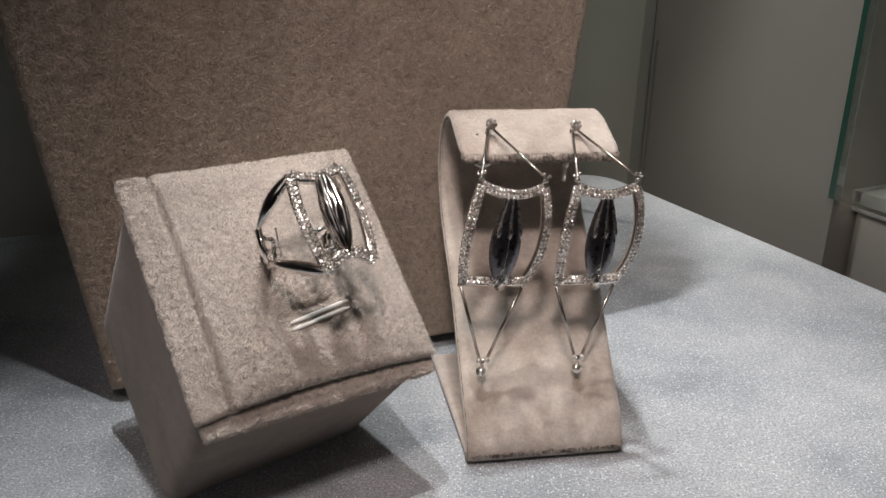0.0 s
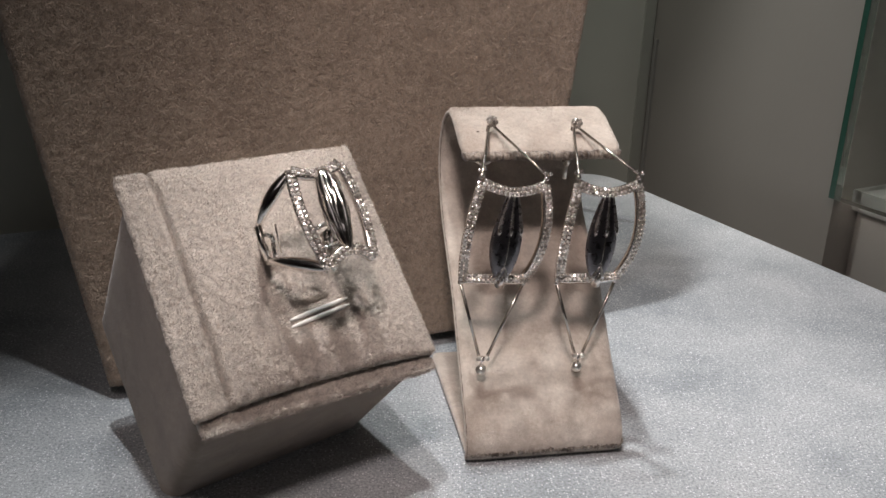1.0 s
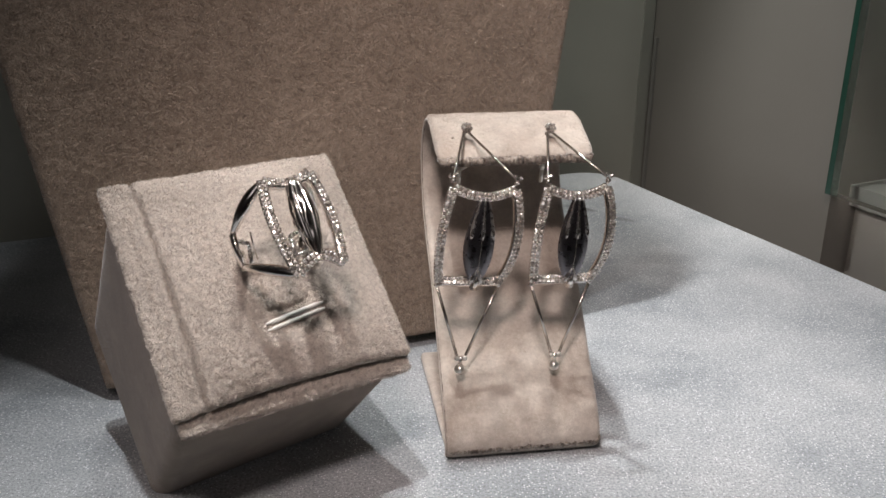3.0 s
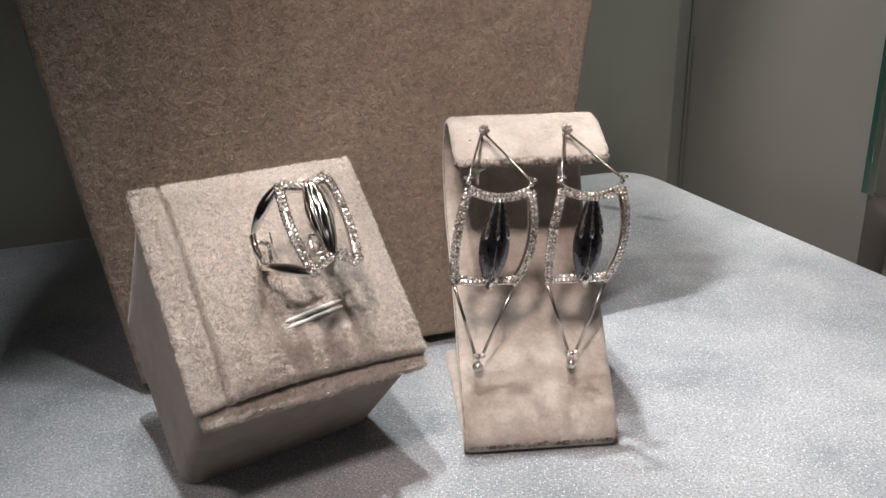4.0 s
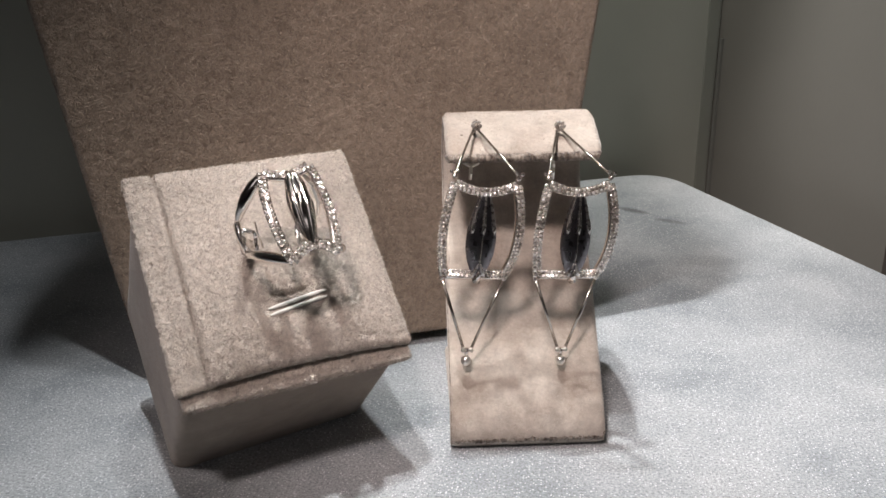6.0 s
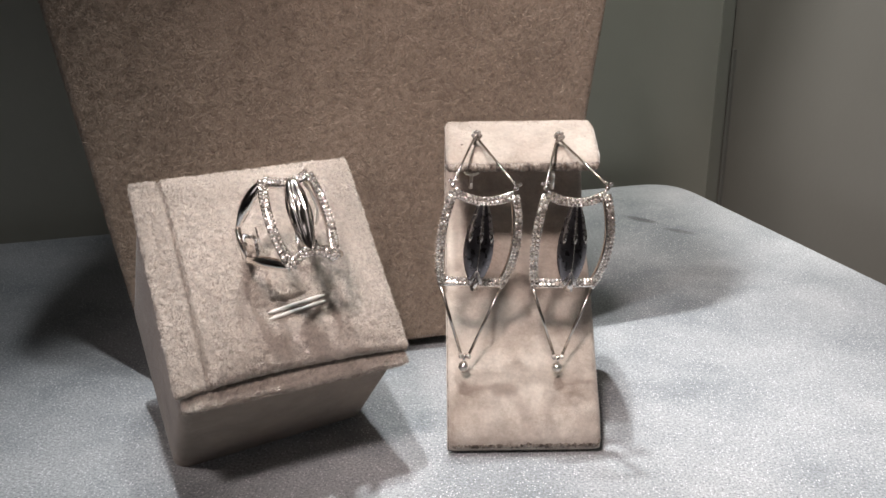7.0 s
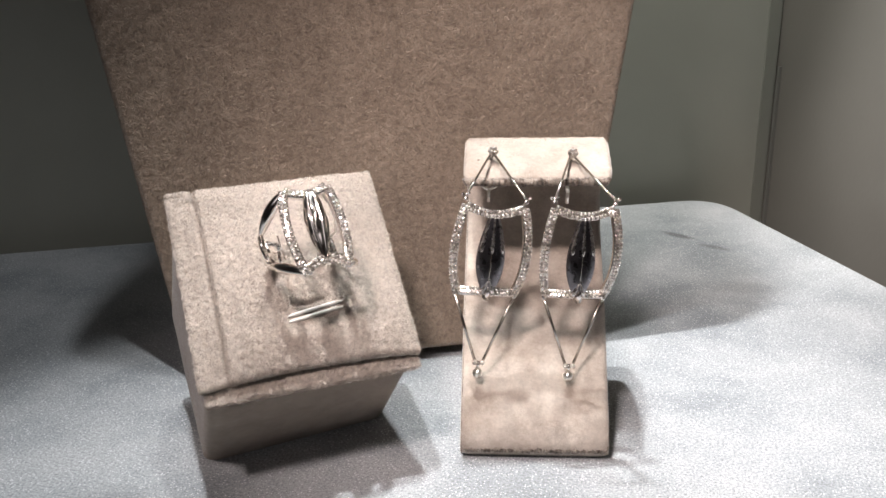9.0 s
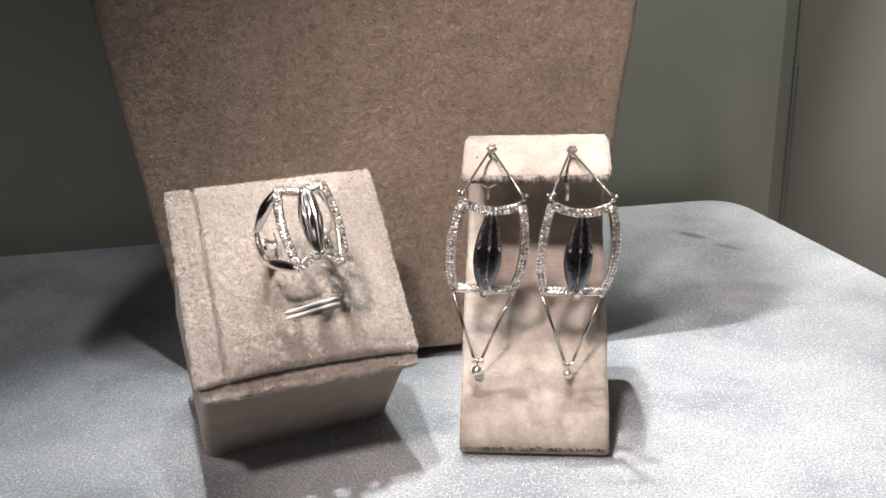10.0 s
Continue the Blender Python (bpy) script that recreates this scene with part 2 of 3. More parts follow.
def band(points, normals, width, depth, bevel=0.00012):
    """A bar of flat section along points, its broad side facing along the normals."""
    bm = bmesh.new()
    pts = [Vector(p) for p in points]
    rings = []
    w, d, e = width / 2, depth / 2, bevel
    section = [(-w + e, d), (w - e, d), (w, d - e), (w, -d + e), (w - e, -d), (-w + e, -d), (-w, -d + e), (-w, d - e)]
    for i, p in enumerate(pts):
        way = (pts[min(i + 1, len(pts) - 1)] - pts[max(i - 1, 0)]).normalized()
        n = Vector(normals[i])
        n = (n - way * n.dot(way)).normalized()
        side = way.cross(n)
        rings.append([bm.verts.new(p + side * a + n * b) for a, b in section])
    for a, b in zip(rings, rings[1:]):
        for k in range(8):
            bm.faces.new((a[k], a[(k + 1) % 8], b[(k + 1) % 8], b[k]))
    bm.faces.new(rings[0][::-1])
    bm.faces.new(rings[-1])
    return bm


def ball(place, r, sub=2, squash=(1, 1, 1)):
    bm = bmesh.new()
    bmesh.ops.create_icosphere(bm, subdivisions=sub, radius=r)
    for v in bm.verts:
        v.co = Vector((v.co.x * squash[0], v.co.y * squash[1], v.co.z * squash[2])) + Vector(place)
    return bm


def merge(*bms):
    out = bmesh.new()
    for bm in bms:
        mesh = bpy.data.meshes.new("tmp")
        bm.to_mesh(mesh)
        bm.free()
        out.from_mesh(mesh)
        bpy.data.meshes.remove(mesh)
    return out


def curve3(a, b, bulge, count):
    """Points from a to b on a shallow arc that is off by bulge at its middle."""
    a, b, bulge = Vector(a), Vector(b), Vector(bulge)
    return [a.lerp(b, t) + bulge * (4 * t * (1 - t)) for t in (i / (count - 1) for i in range(count))]


def cut_stone():
    """A small brilliant: table, crown, girdle and pavilion; radius 1, table up z."""
    bm = bmesh.new()
    table = [bm.verts.new((0.56 * math.cos(k * math.tau / 8), 0.56 * math.sin(k * math.tau / 8), 0.38)) for k in range(8)]
    girdle = [bm.verts.new((math.cos((k + 0.5) * math.tau / 8), math.sin((k + 0.5) * math.tau / 8), 0.05)) for k in range(8)]
    foot = bm.verts.new((0, 0, -0.75))
    bm.faces.new(table)
    for k in range(8):
        j = (k + 1) % 8
        bm.faces.new((table[k], girdle[k], table[j]))
        bm.faces.new((girdle[k], girdle[j], table[j]))
        bm.faces.new((girdle[j], girdle[k], foot))
    bmesh.ops.recalc_face_normals(bm, faces=bm.faces)
    mesh = bpy.data.meshes.new("stone")
    bm.to_mesh(mesh)
    bm.free()
    mesh.materials.append(STONE)
    return mesh


CUT = cut_stone()


def nap(host, parent, mat, per_mm2, length, width, toward, label, swirl=5.0, spread=0.9, top=1.0):
    """Short leaning fibres over the faces of host that look the given way, brushed in small tufts."""
    verts, faces = [], []
    toward = Vector(toward)
    mesh = host.data
    for p in mesh.polygons:
        n = p.normal
        if n.dot(toward) < 0.25 or p.center.z > top:
            continue
        corner = [mesh.vertices[k].co for k in p.vertices]
        wanted = p.area * 1e6 * per_mm2
        t1 = (corner[1] - corner[0]).normalized()
        t2 = n.cross(t1)
        for _ in range(int(wanted + random.random())):
            u, v = random.random(), random.random()
            at = corner[0].lerp(corner[1], u).lerp(corner[3 % len(corner)].lerp(corner[2], u), v)
            tuft = noise.noise(at * 900)
            turn = swirl * noise.noise(at * 350 + Vector((7, 1, 3))) + random.uniform(-spread, spread)
            lean = 0.75 + 0.5 * tuft + random.uniform(-0.3, 0.3)
            way = (t1 * math.cos(turn) + t2 * math.sin(turn)) * math.sin(lean) + n * math.cos(lean)
            across = way.cross(n + t1 * random.uniform(-0.6, 0.6)).normalized() * width * 0.5
            k = len(verts)
            root = at - n * 0.00004
            verts += [root + across, root - across, at + way * length * (0.75 + 0.5 * tuft + 0.4 * random.random())]
            faces.append((k, k + 1, k + 2))
    made = bpy.data.meshes.new("nap")
    made.from_pydata(verts, [], faces)
    made.materials.append(mat)
    ob = new("nap", made)
    ob.parent = parent
    ob.matrix_parent_inverse = host.matrix_parent_inverse.copy()
    return tagged(ob, label, kind="stuff")


def set_stones(parent, points, normals, pitch, r, lift, rows=(-0.5, 0.5)):
    """Rows of stones along a bar, each an object of its own, and the claws between them in one part."""
    pts = [Vector(p) for p in points]
    run = [0.0]
    for a, b in zip(pts, pts[1:]):
        run.append(run[-1] + (b - a).length)
    count = max(2, round(run[-1] / pitch))
    claws = bmesh.new()
    for row in rows:
        for k in range(count):
            s = (k + 0.5) / count * run[-1]
            i = max(j for j in range(len(run) - 1) if run[j] <= s)
            f = (s - run[i]) / (run[i + 1] - run[i])
            p = pts[i].lerp(pts[i + 1], f)
            way = (pts[i + 1] - pts[i]).normalized()
            n = Vector(normals[i]).lerp(Vector(normals[i + 1]), f)
            n = (n - way * n.dot(way)).normalized()
            side = way.cross(n)
            centre = p + side * row * pitch * 0.96 + n * lift
            lean = Euler((random.uniform(-0.28, 0.28), random.uniform(-0.28, 0.28), random.uniform(0, 6.2))).to_matrix()
            turn = Matrix((side, way, n)).transposed() @ lean
            stone = new("stone", CUT)
            stone.parent = parent
            stone.matrix_basis = Matrix.Translation(centre) @ turn.to_4x4() @ Matrix.Diagonal((r, r, r, 1))
            for q in (-1, 1):
                at = centre + way * pitch * 0.5 + side * q * pitch * 0.44 + n * r * 0.28
                bmesh.ops.create_icosphere(claws, subdivisions=2, radius=r * 0.36, matrix=Matrix.Translation(at))
    return part("setting", claws, BEAD, parent)


# ---- the showcase ----
BACK_DIR = Vector((0.907, 0.420, 0)).normalized()
RIGHT_DIR = Vector((0.457, -0.889, 0)).normalized()
CORNER = Vector((0.0827, 0.4146, 0))


def table_mesh():
    """The cloth-covered deck: a slab with a rounded far corner and soft upper rim."""
    near = CORNER + RIGHT_DIR * 0.232
    left = CORNER - BACK_DIR * 0.62
    outline = [left, CORNER - BACK_DIR * 0.018]
    for k in range(1, 8):
        t = k / 8
        a, b = CORNER - BACK_DIR * 0.018, CORNER + RIGHT_DIR * 0.018
        outline.append(a * (1 - t) ** 2 + CORNER * 2 * t * (1 - t) + b * t * t)
    outline += [CORNER + RIGHT_DIR * 0.018, near, near - BACK_DIR * 0.62]
    bm = bmesh.new()
    mid = sum(outline, Vector()) / len(outline)
    levels = [(0.0, 0.0022), (-0.0006, 0.0007), (-0.002, 0.0), (-0.018, 0.0)]
    rings = [[bm.verts.new(p + (mid - p).normalized() * inset + Vector((0, 0, z))) for p in outline] for z, inset in levels]
    bm.faces.new(rings[0])
    for a, b in zip(rings, rings[1:]):
        for k in range(len(outline)):
            j = (k + 1) % len(outline)
            bm.faces.new((a[k], a[j], b[j], b[k]))
    bm.faces.new(rings[-1][::-1])
    return bm


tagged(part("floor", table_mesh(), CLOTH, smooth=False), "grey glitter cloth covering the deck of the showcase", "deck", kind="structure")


def slab(origin, along, length, up, height, thick):
    """An upright slab: from origin along a direction, of that height and thickness."""
    bm = bmesh.new()
    along, up = Vector(along).normalized(), Vector(up)
    out = along.cross(up).normalized() * thick
    o = Vector(origin)
    low = [o, o + along * length, o + along * length + out, o + out]
    a = [bm.verts.new(p) for p in low]
    b = [bm.verts.new(p + up * height) for p in low]
    bm.faces.new(a[::-1])
    bm.faces.new(b)
    for k in range(4):
        j = (k + 1) % 4
        bm.faces.new((a[k], a[j], b[j], b[k]))
    return bm


UP = Vector((0, 0, 1))
CASE_CORNER = Vector((0.1055, 0.4400, -0.35))
tagged(part("wall_north", slab(CASE_CORNER + BACK_DIR * 0.012, -BACK_DIR, 0.75, UP, 0.76, 0.012), BACK, smooth=False), "matt olive-grey back panel of the showcase", "wall", kind="structure")
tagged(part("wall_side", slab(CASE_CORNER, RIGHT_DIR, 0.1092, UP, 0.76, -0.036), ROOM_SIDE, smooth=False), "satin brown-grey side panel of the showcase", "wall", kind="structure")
tagged(part("ceiling", box((-0.62, -0.22, 0.40), (0.26, 0.48, 0.42)), DARK, smooth=False), "plain dark ceiling panel of the showcase", "ceiling", kind="structure")
for name, lo, hi in (("wall_west", (-1.62, -1.6, -0.6), (-1.6, 1.6, 1.6)), ("wall_east", (1.6, -1.6, -0.6), (1.62, 1.6, 1.6)),
                     ("wall_south", (-1.6, -1.62, -0.6), (1.6, -1.6, 1.6)), ("wall_far", (-1.6, 1.6, -0.6), (1.6, 1.62, 1.6))):
    tagged(part(name, box(lo, hi), ROOM, smooth=False), "plain brown-grey wall of the shop", "wall", kind="structure")
tagged(part("ceiling_shop", box((-1.6, -1.6, 1.6), (1.6, 1.6, 1.62)), DARK, smooth=False), "plain dark ceiling of the shop", "ceiling", kind="structure")
tagged(part("floor_shop", box((-1.6, -1.6, -0.62), (1.6, 1.6, -0.6)), DARK, smooth=False), "plain dark floor of the shop", "floor", kind="structure")


def pane(name, origin, along, length, label):
    ob = thing(name, Matrix.Translation(origin), label, "glass pane", kind="structure")
    zero = Vector((0, 0, 0))
    along = Vector(along).normalized()
    glass = part("pane", slab(zero + along * 0.0024, along, length, UP, 0.42, 0.005), GLASS, ob, smooth=False)
    glass.visible_shadow = False
    part("edge", slab(zero, along, 0.0023, UP, 0.42, 0.005), EDGE, ob, "polished green glass edge", smooth=False)
    return ob


pane("window_1", CASE_CORNER + RIGHT_DIR * 0.1105 + Vector((0, 0, 0.363)), RIGHT_DIR, 0.2, "clear side pane of the showcase with green edge")
OUT = Vector((0.889, 0.457, 0))
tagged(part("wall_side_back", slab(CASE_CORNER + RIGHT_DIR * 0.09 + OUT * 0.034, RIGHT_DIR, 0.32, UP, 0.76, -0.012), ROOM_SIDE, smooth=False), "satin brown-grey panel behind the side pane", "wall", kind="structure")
shelf = part("shelf", slab(CASE_CORNER + RIGHT_DIR * 0.1042 + OUT * 0.0108 + Vector((0, 0, 0.356)), RIGHT_DIR, 0.2, UP, 0.008, -0.0230), PALE, smooth=False)
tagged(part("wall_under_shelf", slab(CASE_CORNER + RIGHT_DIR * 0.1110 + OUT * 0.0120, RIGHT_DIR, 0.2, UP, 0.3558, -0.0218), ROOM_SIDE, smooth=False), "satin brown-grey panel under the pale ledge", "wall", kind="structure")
tagged(part("trim_corner", slab(CASE_CORNER + RIGHT_DIR * 0.0022 + Vector((0, 0, 0.30)), RIGHT_DIR, 0.0016, UP, 0.105, 0.0012), PALE, smooth=False), "pale glass edge in the corner of the showcase", "trim", kind="structure")
# thin darker strip added in place of the dark gap by the corner
tagged(part("trim_gasket", slab(CASE_CORNER - BACK_DIR * 0.0010 + Vector((0, 0, 0.10)), -BACK_DIR, 0.0055, UP, 0.64, -0.0010), DARK_STRIP, smooth=False), "darker olive strip beside the corner of the back panel", "trim", kind="structure")
tagged(shelf, "pale grey ledge behind the side pane", "shelf", kind="structure")


# ---- the necklace bust behind ----
PANEL_AT = Vector((-0.0135, 0.2349, 0.0782))
PANEL_N = Vector((-0.3994, 0.9118, -0.0956)).normalized()
PANEL_W = Vector((0.9160, 0.4012, 0)).normalized()
PANEL_UP = PANEL_W.cross(PANEL_N)
PANEL_UP = PANEL_UP if PANEL_UP.z > 0 else -PANEL_UP


def panel_edges(z):
    """The left and right edges of the board at the height z: it widens to the shoulders and narrows to the neck."""
    left, right = -0.0560 - 0.158 * min(z, 0.125), 0.0515 + 0.183 * min(z, 0.125)
    if z > 0.115:
        drop = 0.0435 * ((z - 0.115) / 0.211) ** 1.4
        left, right = left + drop, right - drop
    return left, right


def panel_mesh():
    heights = [0.0030 + i * 0.0008 for i in range(166)] + [0.1374 + i * 0.0041 for i in range(47)]
    rows, count, thick = [], 170, 0.012
    bm = bmesh.new()
    rim = 0.0022
    for face in (0, 1):
        grid = []
        for z in heights:
            row = []
            low_w, high_w = panel_edges(z)
            half, mid = (high_w - low_w) / 2, (high_w + low_w) / 2
            for i in range(count + 1):
                f = 2 * i / count - 1
                e = max(0.0, abs(f) * half - (half - rim)) / rim
                top = max(0.0, z - (heights[-1] - rim)) / rim
                low = max(0.0, rim + heights[0] - z) / rim
                r = min(1.0, math.sqrt(e * e + top * top + low * low))
                inset = rim * (1 - math.sqrt(max(0.0, 1 - r * r)))
                p = PANEL_AT + PANEL_W * (mid + f * half) + PANEL_UP * ((z - 0.0782) / PANEL_UP.z)
                lift = 0.00022 * (noise.noise(p * 820) + 0.7 * noise.noise(p * 1500)) if face == 0 else 0
                p = p + PANEL_N * (0.0009 + (inset + lift if face == 0 else thick - inset))
                row.append(bm.verts.new(p))
            grid.append(row)
        rows.append(grid)
    for face, grid in enumerate(rows):
        for a, b in zip(grid, grid[1:]):
            for i in range(count):
                bm.faces.new((a[i], a[i + 1], b[i + 1], b[i]))
    front, back = rows
    for a, b in zip(range(len(heights) - 1), range(1, len(heights))):
        bm.faces.new((front[a][0], front[b][0], back[b][0], back[a][0]))
        bm.faces.new((front[a][count], back[a][count], back[b][count], front[b][count]))
    for i in range(count):
        bm.faces.new((front[0][i], back[0][i], back[0][i + 1], front[0][i + 1]))
        bm.faces.new((front[-1][i], front[-1][i + 1], back[-1][i + 1], back[-1][i]))
    return bm


base = PANEL_AT - PANEL_UP * (PANEL_AT.z / PANEL_UP.z)
bust = thing("necklace_stand", Matrix.Translation(base), "large taupe suede necklace board leaning slightly back", "necklace stand")
board = part("board", panel_mesh(), SUEDE_DARK, bust)
board.matrix_parent_inverse = Matrix.Translation(base).inverted()
nap(board, bust, NAP_DARK, 8.0, 0.00042, 0.0002, -PANEL_N, "short taupe suede nap", 1.2, 2.0, 0.135)
prop = part("prop", slab(base + PANEL_N * 0.012 - PANEL_W * 0.02 + Vector((0, 0, 0.0)), PANEL_N, 0.05, UP, 0.09, 0.04), SUEDE_DARK, bust, "suede-covered rear prop", smooth=False)
prop.matrix_parent_inverse = Matrix.Translation(base).inverted()

# ---- the ring display: a suede cube tipped forward on its edge ----
CUBE_O = Vector((-0.0466, 0.1801, 0.0600))
CUBE_W = Vector((0.8196, 0.5729, 0)).normalized()
CUBE_D = Vector((0.436, -0.577, -0.692))
CUBE_D = (CUBE_D - CUBE_W * CUBE_D.dot(CUBE_W)).normalized()
CUBE_N = CUBE_W.cross(-CUBE_D)
CUBE = Matrix((CUBE_W, CUBE_D, CUBE_N)).transposed().to_4x4()
CUBE = Matrix.Translation(CUBE_O) @ CUBE @ Matrix.Scale(0.982, 4)
SIDE_W, SIDE_D, SIDE_N = 0.0463, 0.0476, 0.0424


def pad_top(w, d):
    """The domed height of the cushion over its rim."""
    x, y = 2 * w / SIDE_W - 1, 2 * d / SIDE_D - 1
    rise = 0.0030 * (1 - abs(x) ** 5) * (1 - abs(y) ** 6)
    crease = 0.0014 * math.exp(-((w - 0.0052) / 0.0005) ** 2)
    hollow = -0.0020 * math.exp(-(((w - 0.0247) / 0.0105) ** 4 + ((d - 0.0215) / 0.0105) ** 4))
    tongue = 0.0007 * math.exp(-((w - 0.0206) / 0.0004) ** 2) * math.exp(-((d - 0.0295) / 0.0032) ** 6)
    tongue += 0.0009 * math.exp(-((d - 0.0325 + 40 * (w - 0.0240) ** 2) / 0.00045) ** 2) * math.exp(-((w - 0.0241) / 0.0038) ** 6)
    tongue += 0.0005 * math.exp(-((abs(w - 0.0247) - 0.0074) / 0.0011) ** 2) * math.exp(-((d - 0.0315) / 0.0048) ** 4)
    step = 0.0011 / (1 + math.exp(max(-40.0, min(40.0, (w - 0.0050) / 0.00035))))
    return rise - crease - hollow - tongue - step * min(1.0, rise / 0.001)


def ring_cube():
    ob = thing("ring_display_cube", CUBE, "beige suede ring cube tipped forward on its lower edge", "ring display")

    def under(v):
        deep = max(0.0, -v.z / SIDE_N)
        fw, back = v.x / SIDE_W, 1 - v.y / SIDE_D
        recess = 0.0036 * max(0.0, min(1.0, (v.z + 0.0036) / 0.0014)) * max(0.0, min(1.0, (0.3 - back) / 0.2))
        v = v - Vector((0, recess, 0))
        return v + Vector((-0.0022 * back * deep * (1 - fw), 0.0092 * back * deep + 0.0036 * deep * (1 - fw) * (1 - back), 0.0028 * back * deep))

    part("body", soft_box((0.0004, 0.0004, -SIDE_N), (SIDE_W - 0.0006, SIDE_D, -0.0004), 0.0034, 0.0011, shape=under, fuzz=0.00005), SUEDE_SHADED, ob, "smooth suede sides, colour darkened as in shade")

    def upper(v):
        rise = pad_top(min(max(v.x, 0), SIDE_W), min(max(v.y, 0), SIDE_D))
        bow = -0.0013 * 4 * (v.x / SIDE_W) * (1 - v.x / SIDE_W) * max(0.0, v.y / SIDE_D) ** 6
        return v + Vector((0, bow, rise * (1 if v.z > 0.0002 else 0.55)))

    lip = part("lip", soft_box((0.0, 0.030, -0.0025), (SIDE_W, SIDE_D + 0.0014, -0.0005), 0.0009, 0.0007, fuzz=0.00022, grain=1300), SUEDE, ob, "fuzzy beige suede front lip")
    cushion = part("cushion", soft_box((-0.0009, -0.0010, -0.0010), (SIDE_W + 0.0005, SIDE_D - 0.0010, 0.0014), 0.0011, 0.00034, upper, 0.00024, 860), SUEDE, ob, "fuzzy domed beige suede cushion")
    nap(lip, ob, NAP, 40, 0.0007, 0.00011, (0, 0.8, 0.5), "short beige suede nap")
    nap(cushion, ob, NAP, 46, 0.00046, 0.00010, (0, 0, 1), "short beige suede nap", 1.6, 1.6)
    for k in (0, 1):
        a = Vector((0.0193, 0.0347 + k * 0.0012, 0.0047 - k * 0.0003))
        b = Vector((0.0313, 0.0331 + k * 0.0012, 0.0049 - k * 0.0003))
        part("slot_edge", tube(curve3(a, b, (0, 0, 0.0001), 9), [0.0002] + [0.00044] * 7 + [0.0002], 10), CLIP, ob, "white edge of the ring slot")
    return ob


ring_cube()


# ---- jewellery ----
def pod(top, bottom, wide, deep, front, lobes=7, power=1.35, neck=0.30, phase=0.0, cut=0.17, ripple=0.0):
    """A closed seed pod of petals along top to bottom; wide across, deep along the front direction."""
    top, bottom, front = Vector(top), Vector(bottom), Vector(front).normalized()
    way = (bottom - top).normalized()
    side = way.cross(front).normalized()
    front = side.cross(way)
    bm = bmesh.new()
    rings = []
    steps, sides = 40, 84
    for i in range(steps + 1):
        t = i / steps
        r = 0.94 * (neck * (1 - t) ** 1.5 + 0.97 * math.sin(math.pi * t ** power) ** 0.74 + 0.10 * t ** 3)
        p = top.lerp(bottom, t)
        ring = []
        for k in range(sides):
            a = k * math.tau / sides
            groove = 1 + ripple * math.sin(17 * t + 1.3 * math.sin(a * lobes + phase)) - cut * (1 - abs(math.sin(a * lobes / 2 + phase))) ** 2.6 * min(1, 6 * t + 0.3)
            ring.append(bm.verts.new(p + (side * math.cos(a) * wide + front * math.sin(a) * deep * (1 - 0.1 * t)) * 0.5 * r * groove))
        rings.append(ring)
    for a, b in zip(rings, rings[1:]):
        for k in range(sides):
            bm.faces.new((a[k], a[(k + 1) % sides], b[(k + 1) % sides], b[k]))
    bm.faces.new(rings[0][::-1])
    bm.faces.new(rings[-1])
    return bm


